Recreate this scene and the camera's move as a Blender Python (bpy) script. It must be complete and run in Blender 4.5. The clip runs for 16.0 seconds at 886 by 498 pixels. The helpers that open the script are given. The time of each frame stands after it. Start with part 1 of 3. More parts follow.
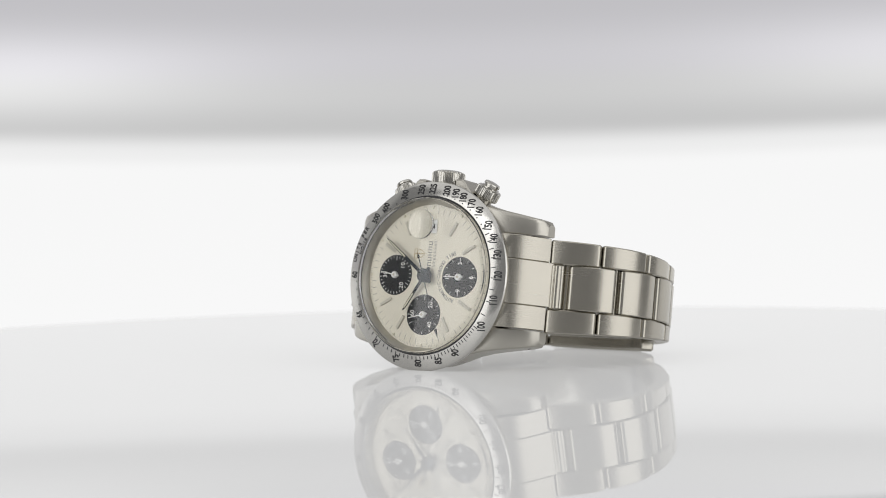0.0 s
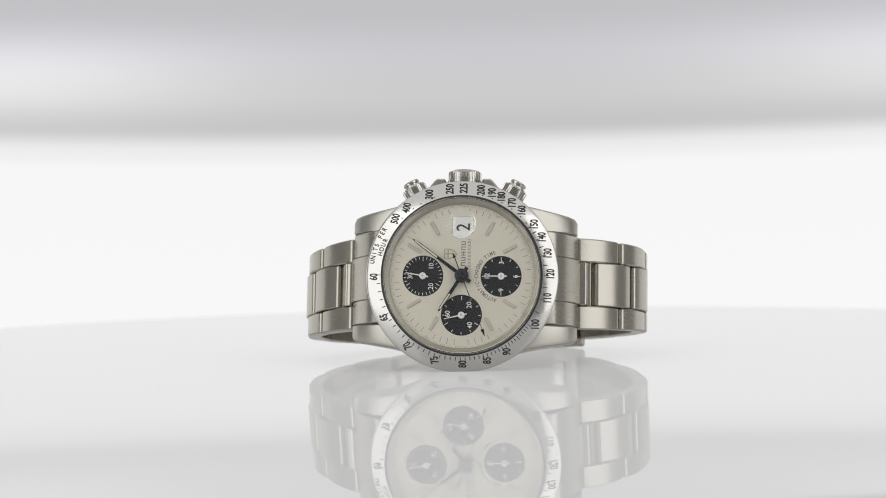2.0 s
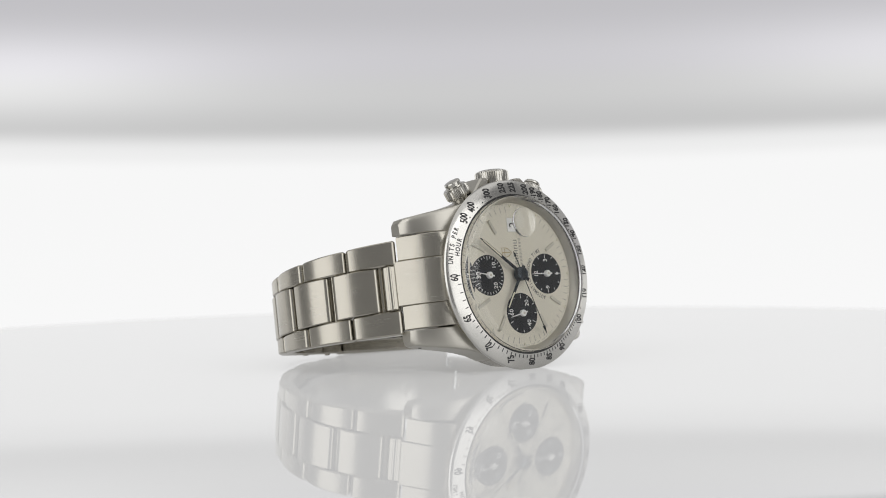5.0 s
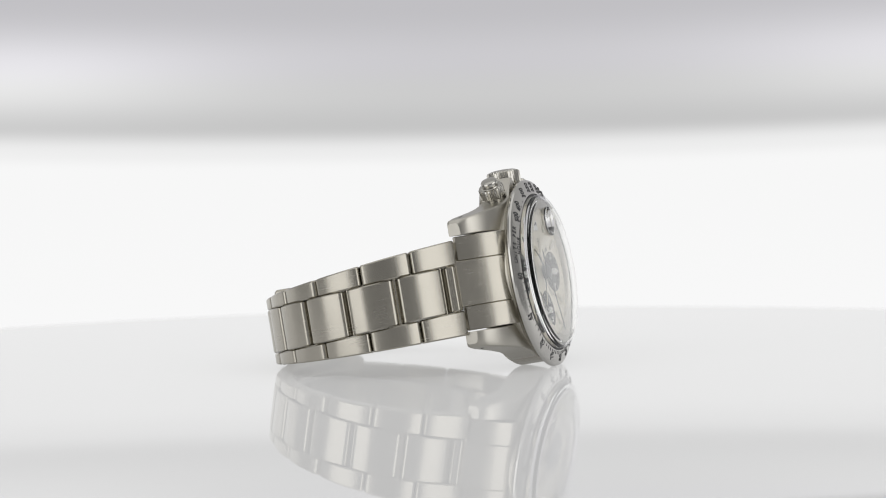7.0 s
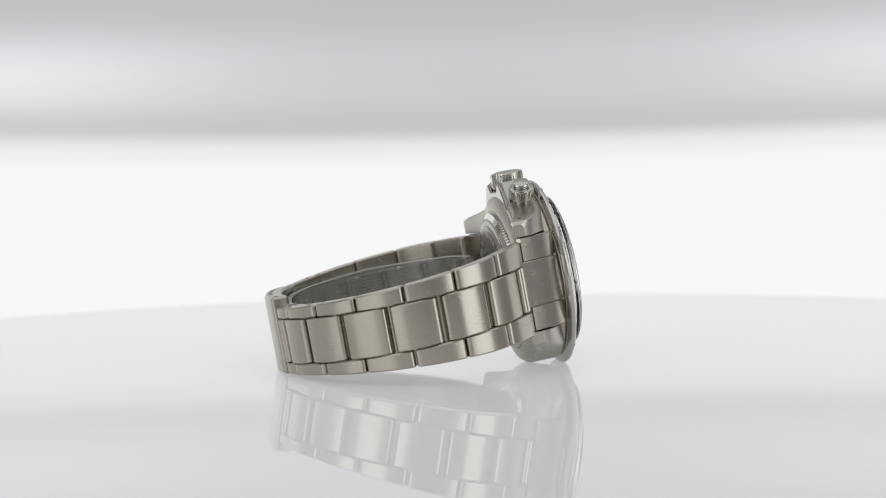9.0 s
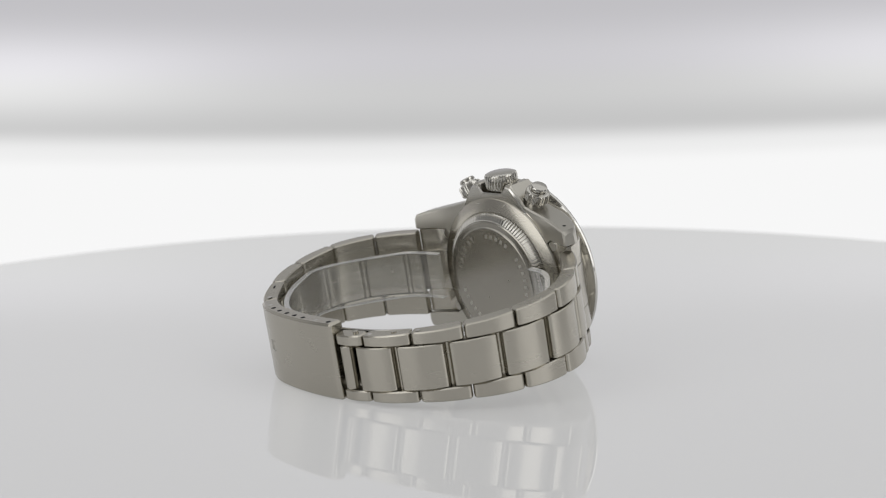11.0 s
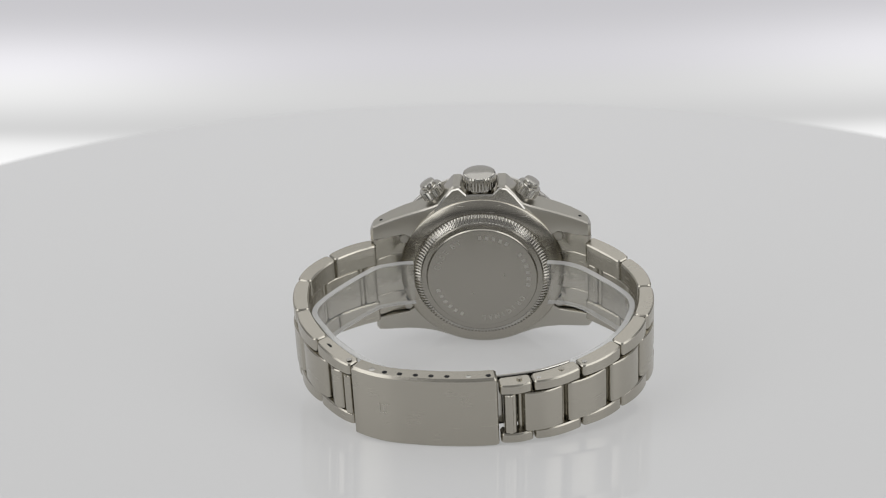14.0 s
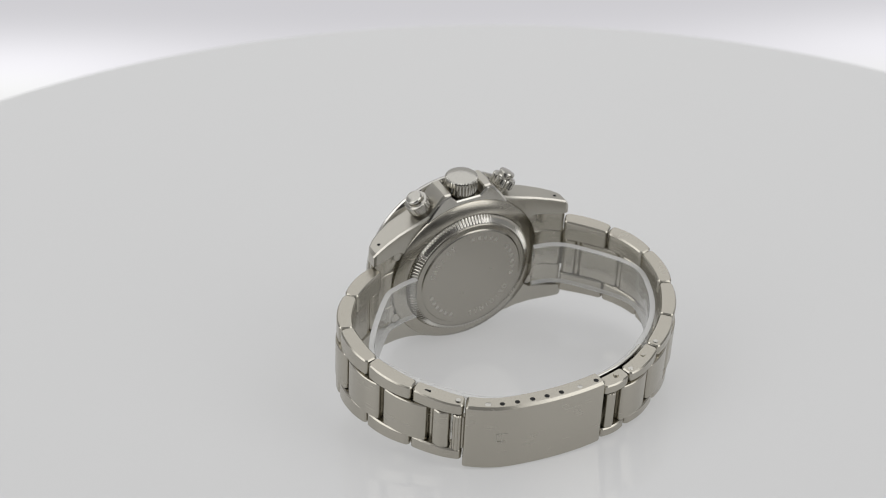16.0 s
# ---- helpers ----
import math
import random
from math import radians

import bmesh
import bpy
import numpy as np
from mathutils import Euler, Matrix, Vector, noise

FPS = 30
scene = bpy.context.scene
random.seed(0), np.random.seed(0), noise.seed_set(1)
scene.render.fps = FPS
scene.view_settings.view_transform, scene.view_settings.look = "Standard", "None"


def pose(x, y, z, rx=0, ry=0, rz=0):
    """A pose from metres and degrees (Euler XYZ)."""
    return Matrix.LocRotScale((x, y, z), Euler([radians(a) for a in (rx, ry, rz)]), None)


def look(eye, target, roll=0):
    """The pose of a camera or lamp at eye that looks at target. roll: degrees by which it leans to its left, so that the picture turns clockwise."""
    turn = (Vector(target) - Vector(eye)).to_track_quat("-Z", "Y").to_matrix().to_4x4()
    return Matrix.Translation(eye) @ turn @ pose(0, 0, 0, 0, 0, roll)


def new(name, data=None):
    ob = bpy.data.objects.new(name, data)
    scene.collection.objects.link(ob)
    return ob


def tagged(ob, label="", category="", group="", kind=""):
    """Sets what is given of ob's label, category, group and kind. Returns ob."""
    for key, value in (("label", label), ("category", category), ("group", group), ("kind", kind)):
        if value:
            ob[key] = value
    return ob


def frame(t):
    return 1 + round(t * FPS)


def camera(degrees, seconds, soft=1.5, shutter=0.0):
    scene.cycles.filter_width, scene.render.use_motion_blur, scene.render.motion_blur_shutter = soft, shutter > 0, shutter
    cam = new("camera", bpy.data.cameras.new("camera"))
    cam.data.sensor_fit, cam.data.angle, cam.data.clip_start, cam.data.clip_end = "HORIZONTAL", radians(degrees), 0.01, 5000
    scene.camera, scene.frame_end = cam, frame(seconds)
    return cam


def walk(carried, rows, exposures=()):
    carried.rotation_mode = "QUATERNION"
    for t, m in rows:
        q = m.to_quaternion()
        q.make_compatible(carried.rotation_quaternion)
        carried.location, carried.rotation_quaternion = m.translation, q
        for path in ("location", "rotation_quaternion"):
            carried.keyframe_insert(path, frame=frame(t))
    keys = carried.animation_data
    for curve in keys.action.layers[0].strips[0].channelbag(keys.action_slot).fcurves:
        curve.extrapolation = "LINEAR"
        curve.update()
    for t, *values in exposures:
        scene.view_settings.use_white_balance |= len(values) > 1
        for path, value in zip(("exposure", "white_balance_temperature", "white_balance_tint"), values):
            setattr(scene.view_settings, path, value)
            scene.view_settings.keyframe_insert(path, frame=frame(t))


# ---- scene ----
# ---- camera: stands still before a turntable that turns and tips ----
cam = camera(25.0, 16.0, soft=1.0)
CAM = pose(-0.00676, -0.4383, 0.03893) @ pose(0, 0, 0, -1.784) @ pose(0, 0, 0, 0, 1.109) @ pose(0, 0, 0, 90)
walk(cam, [(0.0, CAM), (16.0, CAM)], exposures=[(0.0, 0.0), (11.0, 0.0), (14.0, 0.12), (16.0, 0.22)])
cam.data.dof.use_dof, cam.data.dof.focus_distance, cam.data.dof.aperture_fstop = True, 0.42, 24.0

# ---- world and lights: a white light tent ----
world = bpy.data.worlds.new("light_tent")
scene.world = world
world.use_nodes = True
wn = world.node_tree.nodes["Background"]
wn.inputs["Color"].default_value, wn.inputs["Strength"].default_value = (0.80, 0.80, 0.81, 1), 0.31


def softbox(name, w, h, power, eye, target, color=(1, 1, 1)):
    lamp = bpy.data.lights.new(name, "AREA")
    lamp.shape, lamp.size, lamp.size_y, lamp.energy, lamp.color = "RECTANGLE", w, h, power, color
    ob = new(name, lamp)
    ob.matrix_world = look(eye, target)
    return ob


softbox("overhead_softbox", 1.4, 1.5, 3.8, (0, -0.15, 0.75), (0, -0.15, 0))
softbox("side_softbox", 0.6, 0.8, 2.0, (-0.62, -0.50, 0.30), (0, 0, 0.02))
softbox("side_softbox", 0.6, 0.8, 2.0, (0.62, -0.50, 0.30), (0, 0, 0.02))

MM = 0.001


# ---- materials ----
def material(name, color, rough, metal=0.0, **more):
    m = bpy.data.materials.new(name)
    m.use_nodes = True
    b = m.node_tree.nodes["Principled BSDF"]
    b.inputs["Base Color"].default_value = (*color, 1)
    b.inputs["Roughness"].default_value, b.inputs["Metallic"].default_value = rough, metal
    for k, v in more.items():
        b.inputs[k.replace("_", " ")].default_value = v
    return m


def steel(name, color, rough, grain=(1, 1, 1), scale=4000, bump=0.0, spread=0.06, smear=0.0):
    """Metal with brushing: fine noise, stretched along the axis whose grain is small, drives bump and gloss."""
    m = material(name, color, rough, 1.0)
    nt = m.node_tree
    b = nt.nodes["Principled BSDF"]
    tc, mp = nt.nodes.new("ShaderNodeTexCoord"), nt.nodes.new("ShaderNodeMapping")
    mp.inputs["Scale"].default_value = grain
    nt.links.new(tc.outputs["Object"], mp.inputs["Vector"])
    fine, wide = nt.nodes.new("ShaderNodeTexNoise"), nt.nodes.new("ShaderNodeTexNoise")
    fine.inputs["Scale"].default_value, fine.inputs["Detail"].default_value = scale, 3
    wide.inputs["Scale"].default_value, wide.inputs["Detail"].default_value = 260, 4
    nt.links.new(mp.outputs[0], fine.inputs["Vector"])
    nt.links.new(tc.outputs["Object"], wide.inputs["Vector"])
    add = nt.nodes.new("ShaderNodeMath")
    add.operation = "ADD"
    nt.links.new(fine.outputs[0], add.inputs[0])
    nt.links.new(wide.outputs[0], add.inputs[1])
    rr = nt.nodes.new("ShaderNodeMapRange")
    rr.inputs["From Min"].default_value, rr.inputs["From Max"].default_value = 0.6, 1.4
    rr.inputs["To Min"].default_value, rr.inputs["To Max"].default_value = max(rough - spread, 0.02), rough + spread
    nt.links.new(add.outputs[0], rr.inputs["Value"])
    nt.links.new(rr.outputs[0], b.inputs["Roughness"])
    if bump:
        bp = nt.nodes.new("ShaderNodeBump")
        bp.inputs["Strength"].default_value, bp.inputs["Distance"].default_value = bump, 0.00002
        nt.links.new(fine.outputs[0], bp.inputs["Height"])
        nt.links.new(bp.outputs[0], b.inputs["Normal"])
    return m


BRUSHED = steel("brushed_steel", (0.466, 0.442, 0.385), 0.25, (1, 0.01, 0.01), 7000, 0.06, 0.035)
CASE = steel("satin_steel", (0.50, 0.48, 0.43), 0.31, (1, 0.03, 0.03), 7000, 0.08, 0.03)
POLISHED = steel("polished_steel", (0.54, 0.525, 0.485), 0.17, (1, 1, 1), 900, 0.0, 0.04)
BACKSTEEL = steel("turned_steel", (0.40, 0.382, 0.34), 0.24, (1, 1, 1), 300, 0.0, 0.04)
BEZEL = steel("bezel_steel", (0.60, 0.588, 0.556), 0.17, (1, 1, 1), 1500, 0.02, 0.03)
SILVER = steel("silver_dial", (0.72, 0.68, 0.575), 0.42, (1, 1, 1), 6000, 0.1)
SILVER.node_tree.nodes["Principled BSDF"].inputs["Metallic"].default_value = 0.45
BLACK = material("black_subdial", (0.010, 0.011, 0.013), 0.5, Specular_IOR_Level=0.2)
INK = material("black_enamel", (0.015, 0.015, 0.016), 0.5)
GREYINK = material("grey_print", (0.16, 0.15, 0.13), 0.6)
GOLD = material("gilt_print", (0.45, 0.36, 0.20), 0.35, 0.7)
WHITEINK = material("white_print", (0.80, 0.80, 0.78), 0.5)
CREAM = material("cream_lume", (0.66, 0.62, 0.48), 0.7)
MARKER = material("marker_metal", (0.56, 0.53, 0.45), 0.45, 0.4)
DARKSTEEL = material("dark_steel", (0.035, 0.042, 0.05), 0.25, 0.9)
# near-black colour that stands for the shade inside holes and slots
HOLE_SHADE = material("hole_shadow", (0.012, 0.012, 0.012), 0.9)
GASKET = material("black_gasket", (0.03, 0.03, 0.03), 0.5)


def clear(name, rough, tint, haze):
    """See-through plastic: gloss that grows towards the rim over a tinted pass-through, with a little haze."""
    m = bpy.data.materials.new(name)
    m.use_nodes = True
    nt = m.node_tree
    nt.nodes.clear()
    out, mix, body = (nt.nodes.new(k) for k in ("ShaderNodeOutputMaterial", "ShaderNodeMixShader", "ShaderNodeMixShader"))
    lw, pw, ma = nt.nodes.new("ShaderNodeLayerWeight"), nt.nodes.new("ShaderNodeMath"), nt.nodes.new("ShaderNodeMath")
    gl, tr, df = nt.nodes.new("ShaderNodeBsdfGlossy"), nt.nodes.new("ShaderNodeBsdfTransparent"), nt.nodes.new("ShaderNodeBsdfDiffuse")
    lw.inputs["Blend"].default_value, gl.inputs["Roughness"].default_value = 0.5, rough
    pw.operation, ma.operation = "POWER", "MULTIPLY_ADD"
    pw.inputs[1].default_value, ma.inputs[1].default_value, ma.inputs[2].default_value = 3.6, 0.96, 0.04
    tr.inputs["Color"].default_value, df.inputs["Color"].default_value = (*tint, 1), (0.8, 0.8, 0.8, 1)
    body.inputs[0].default_value = haze
    for a, b in ((lw.outputs["Facing"], pw.inputs[0]), (pw.outputs[0], ma.inputs[0]), (ma.outputs[0], mix.inputs[0]), (tr.outputs[0], body.inputs[1]), (df.outputs[0], body.inputs[2]),
                 (body.outputs[0], mix.inputs[1]), (gl.outputs[0], mix.inputs[2]), (mix.outputs[0], out.inputs["Surface"])):
        nt.links.new(a, b)
    return m


CRYSTAL = material("acrylic_crystal", (1.0, 1.0, 0.99), 0.0, 0.0, Transmission_Weight=1.0, IOR=1.49)
EDGE = clear("frosted_plastic_edge", 0.2, (0.95, 0.95, 0.94), 0.36)
CUFF = clear("clear_plastic", 0.05, (0.98, 0.98, 0.97), 0.06)

# white acrylic under a mirror gloss; an even glow added to wash out shadows
ACRYLIC = bpy.data.materials.new("glowing_white_acrylic")
ACRYLIC.use_nodes = True
nt = ACRYLIC.node_tree
nt.nodes.clear()
tc, nz, mr = nt.nodes.new("ShaderNodeTexCoord"), nt.nodes.new("ShaderNodeTexNoise"), nt.nodes.new("ShaderNodeMapRange")
fr, gl, df, em = (nt.nodes.new(k) for k in ("ShaderNodeLayerWeight", "ShaderNodeBsdfGlossy", "ShaderNodeBsdfDiffuse", "ShaderNodeEmission"))
add, mix, out = nt.nodes.new("ShaderNodeAddShader"), nt.nodes.new("ShaderNodeAddShader"), nt.nodes.new("ShaderNodeOutputMaterial")
nz.inputs["Scale"].default_value, nz.inputs["Detail"].default_value = 30, 5
mr.inputs["To Min"].default_value, mr.inputs["To Max"].default_value = 0.0, 0.0008
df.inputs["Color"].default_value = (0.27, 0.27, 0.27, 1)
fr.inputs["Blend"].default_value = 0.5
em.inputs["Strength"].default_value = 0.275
# the mirror gloss grows towards grazing angles
pw, both = (nt.nodes.new("ShaderNodeMath") for _ in range(2))
pw.operation, both.operation = "POWER", "MULTIPLY_ADD"
pw.inputs[1].default_value, both.inputs[1].default_value, both.inputs[2].default_value = 3.0, 0.46, 0.02
both.use_clamp = True
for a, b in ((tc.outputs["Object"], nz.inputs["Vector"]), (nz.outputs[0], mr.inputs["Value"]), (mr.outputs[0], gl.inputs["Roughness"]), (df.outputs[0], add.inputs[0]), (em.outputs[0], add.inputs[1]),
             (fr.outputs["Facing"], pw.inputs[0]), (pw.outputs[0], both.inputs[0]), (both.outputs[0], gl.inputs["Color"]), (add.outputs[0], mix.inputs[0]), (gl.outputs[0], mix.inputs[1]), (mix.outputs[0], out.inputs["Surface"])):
    nt.links.new(a, b)


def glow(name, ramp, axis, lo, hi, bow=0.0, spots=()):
    """Fabric with light falloff painted into emission: ramp along an axis, lighter spots."""
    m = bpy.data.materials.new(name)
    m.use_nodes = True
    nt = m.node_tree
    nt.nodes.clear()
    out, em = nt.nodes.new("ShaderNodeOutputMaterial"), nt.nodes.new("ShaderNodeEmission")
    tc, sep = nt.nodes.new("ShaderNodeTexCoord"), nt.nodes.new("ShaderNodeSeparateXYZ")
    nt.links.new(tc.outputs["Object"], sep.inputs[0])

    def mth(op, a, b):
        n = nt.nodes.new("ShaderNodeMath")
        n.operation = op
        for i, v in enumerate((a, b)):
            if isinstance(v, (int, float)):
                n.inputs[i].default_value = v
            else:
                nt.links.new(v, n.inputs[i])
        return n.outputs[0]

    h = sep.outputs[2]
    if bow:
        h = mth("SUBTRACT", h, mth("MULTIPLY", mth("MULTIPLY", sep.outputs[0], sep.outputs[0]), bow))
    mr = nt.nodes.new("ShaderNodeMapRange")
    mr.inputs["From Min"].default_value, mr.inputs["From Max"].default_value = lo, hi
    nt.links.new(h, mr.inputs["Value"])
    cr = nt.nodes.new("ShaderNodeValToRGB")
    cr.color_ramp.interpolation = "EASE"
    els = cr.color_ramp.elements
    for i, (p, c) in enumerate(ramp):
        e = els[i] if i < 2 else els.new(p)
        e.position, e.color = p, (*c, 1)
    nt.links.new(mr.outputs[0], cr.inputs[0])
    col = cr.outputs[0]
    # soft pools of light painted on by scaling the emission
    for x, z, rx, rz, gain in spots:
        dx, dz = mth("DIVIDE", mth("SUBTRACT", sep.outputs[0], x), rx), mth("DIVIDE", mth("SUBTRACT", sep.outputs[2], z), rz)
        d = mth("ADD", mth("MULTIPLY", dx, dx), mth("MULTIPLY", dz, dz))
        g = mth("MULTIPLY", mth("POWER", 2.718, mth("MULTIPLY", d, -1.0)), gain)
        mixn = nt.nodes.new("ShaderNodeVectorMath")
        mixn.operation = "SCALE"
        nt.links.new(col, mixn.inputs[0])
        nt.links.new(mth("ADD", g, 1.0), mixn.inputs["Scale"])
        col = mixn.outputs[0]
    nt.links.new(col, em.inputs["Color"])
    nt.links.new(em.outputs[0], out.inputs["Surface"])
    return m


def grey(v, tint=0.0):
    return (v, v * (1 - tint * 0.4), v * (1 + tint))


# ---- mesh helpers (millimetres in, metres out) ----
def part(name, bm, mat, parent=None, label="", angle=35):
    me = bpy.data.meshes.new(name)
    bmesh.ops.recalc_face_normals(bm, faces=bm.faces)
    bmesh.ops.scale(bm, vec=(MM, MM, MM), verts=bm.verts)
    bm.to_mesh(me)
    bm.free()
    me.materials.append(mat)
    me.polygons.foreach_set("use_smooth", [True] * len(me.polygons))
    me.set_sharp_from_angle(angle=radians(angle))
    ob = new(name, me)
    if parent:
        ob.parent = parent
    if label:
        tagged(ob, label)
    return ob


def lathe(profile, seg=96, gear=None, m=None, closed=False, bm=None):
    """Turns (r, z) pairs about z; gear(i, angle) scales the radius of row i."""
    bm = bm or bmesh.new()
    rows = []
    for i, (r, z) in enumerate(profile):
        if r < 1e-6:
            rows.append([bm.verts.new((0, 0, z))])
        else:
            row = []
            for k in range(seg):
                a = 2 * math.pi * k / seg
                q = r * (gear(i, k) if gear else 1)
                row.append(bm.verts.new((q * math.cos(a), q * math.sin(a), z)))
            rows.append(row)
    pairs = list(zip(rows, rows[1:])) + ([(rows[-1], rows[0])] if closed else [])
    for a, b in pairs:
        for k in range(seg):
            j = (k + 1) % seg
            if len(a) == 1:
                bm.faces.new((a[0], b[j], b[k]))
            elif len(b) == 1:
                bm.faces.new((a[k], a[j], b[0]))
            else:
                bm.faces.new((a[k], a[j], b[j], b[k]))
    if m is not None:
        bm.transform(m)
    return bm


def loft(loops, cap=True, bm=None):
    """Joins closed loops of equal length into a solid."""
    bm = bm or bmesh.new()
    rows = [[bm.verts.new(p) for p in lp] for lp in loops]
    n = len(rows[0])
    for a, b in zip(rows, rows[1:]):
        for k in range(n):
            j = (k + 1) % n
            bm.faces.new((a[k], a[j], b[j], b[k]))
    if cap:
        bm.faces.new(rows[0][::-1])
        bm.faces.new(rows[-1])
    return bm


def shrink(poly, d):
    """A closed 2D outline moved inwards by d."""
    out, n = [], len(poly)
    area = sum(poly[i][0] * poly[(i + 1) % n][1] - poly[(i + 1) % n][0] * poly[i][1] for i in range(n))
    sgn = 1 if area > 0 else -1
    for i in range(n):
        (x0, y0), (x1, y1), (x2, y2) = poly[i - 1], poly[i], poly[(i + 1) % n]
        tx, ty = x2 - x0, y2 - y0
        l = math.hypot(tx, ty) or 1
        out.append((x1 - sgn * ty / l * d, y1 + sgn * tx / l * d))
    return out


def prism(poly, lo, hi, bev, place):
    """A bevelled slab: a 2D outline between two heights; place(u, v, w) gives the point."""
    inner = shrink(poly, bev)
    loops = [[place(u, v, lo) for u, v in inner], [place(u, v, lo + bev) for u, v in poly],
             [place(u, v, hi - bev) for u, v in poly], [place(u, v, hi) for u, v in inner]]
    return loft(loops)


def flat(u, v, w):
    return (u, v, w)


def side(u, v, w):
    return (w, u, v)


def rounded(w, h, r, n=5):
    pts = []
    for cx, cy, a0 in ((w - r, h - r, 0), (-w + r, h - r, 90), (-w + r, -h + r, 180), (w - r, -h + r, 270)):
        for k in range(n + 1):
            a = radians(a0 + 90 * k / n)
            pts.append((cx + r * math.cos(a), cy + r * math.sin(a)))
    return pts


def circle(r, n=48, cx=0, cy=0):
    return [(cx + r * math.cos(2 * math.pi * k / n), cy + r * math.sin(2 * math.pi * k / n)) for k in range(n)]


def text_bm(s, size, x=0, y=0, turn=0, wide=1.0, z=0.0, thick=0.03, height=None, bold=0.022):
    """Lettering in the built-in font, centred, as a thin solid."""
    cu = bpy.data.curves.new("lettering", "FONT")
    cu.body, cu.size, cu.align_x, cu.align_y, cu.extrude, cu.resolution_u = s, size, "CENTER", "CENTER", thick / 2, 3
    cu.offset = bold * size
    ob = new("lettering", cu)
    me = bpy.data.meshes.new_from_object(ob.evaluated_get(bpy.context.evaluated_depsgraph_get()))
    bm = bmesh.new()
    bm.from_mesh(me)
    bpy.data.objects.remove(ob)
    bpy.data.meshes.remove(me)
    if bm.verts:
        ys = [v.co.y for v in bm.verts]
        mid = (min(ys) + max(ys)) / 2
        for v in bm.verts:
            v.co.y -= mid
    bm.transform(pose(x, y, z, 0, 0, turn) @ Matrix.Diagonal((wide, 1, 1, 1)))
    if height:
        for v in bm.verts:
            v.co.z += height(math.hypot(v.co.x, v.co.y))
    return bm


def polar(r, a):
    """Dial plane: a is clockwise from three o'clock."""
    return r * math.cos(radians(a)), -r * math.sin(radians(a))


# ---- light tent and turntable ----
def sheet(name, mat, w, d, h, m):
    bm = bmesh.new()
    bmesh.ops.create_cube(bm, size=1000)
    bmesh.ops.scale(bm, vec=(w, d, h), verts=bm.verts)
    ob = part(name, bm, mat)
    ob.matrix_world = m
    return ob


# bright lower zone, fold shade and side pools of light painted as emission
PAINTED_GLOW = glow("painted_glow_fabric", [(0.0, grey(0.75)), (0.25, grey(0.95)), (0.478, grey(0.93)), (0.492, grey(0.84)), (0.510, grey(0.555)), (0.535, grey(0.60)), (0.56, grey(0.60, 0.03)), (0.6, grey(0.53, 0.03)), (1.0, grey(0.45))],
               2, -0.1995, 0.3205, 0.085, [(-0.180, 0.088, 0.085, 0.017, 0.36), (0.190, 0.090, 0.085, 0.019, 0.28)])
backdrop = sheet("backdrop", PAINTED_GLOW, 2.4, 0.01, 1.6, pose(0, 0.352, -0.0030))
tagged(backdrop, "white fabric backdrop, its glow, soft grey fold and lighter spots painted in", "backdrop", kind="structure")

RADIUS = 201.7
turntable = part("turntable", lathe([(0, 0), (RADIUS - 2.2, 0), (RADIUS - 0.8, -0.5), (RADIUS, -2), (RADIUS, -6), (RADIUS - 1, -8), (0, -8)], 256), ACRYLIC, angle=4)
tagged(turntable, "round glossy white acrylic turntable disc", "turntable")

# unseen dark plane added below so the steel reflects dark from underneath
DARK_PLANE = material("dark_reflected_plane", (0.05, 0.05, 0.052), 0.7)
floor = sheet("floor", DARK_PLANE, 4.0, 4.0, 0.02, pose(0, 0, -0.36))
tagged(floor, "unseen dark matt plane added under the turntable to darken reflections", "floor", kind="structure")

# ---- the wristwatch: z is the dial's normal, y points to twelve, x to three o'clock ----
watch = tagged(new("wristwatch"), "stainless steel chronograph wristwatch with silver dial, standing on its side", "watch")


def bezel_z(r):
    return 1.92 - (r - 17.1) * 0.275


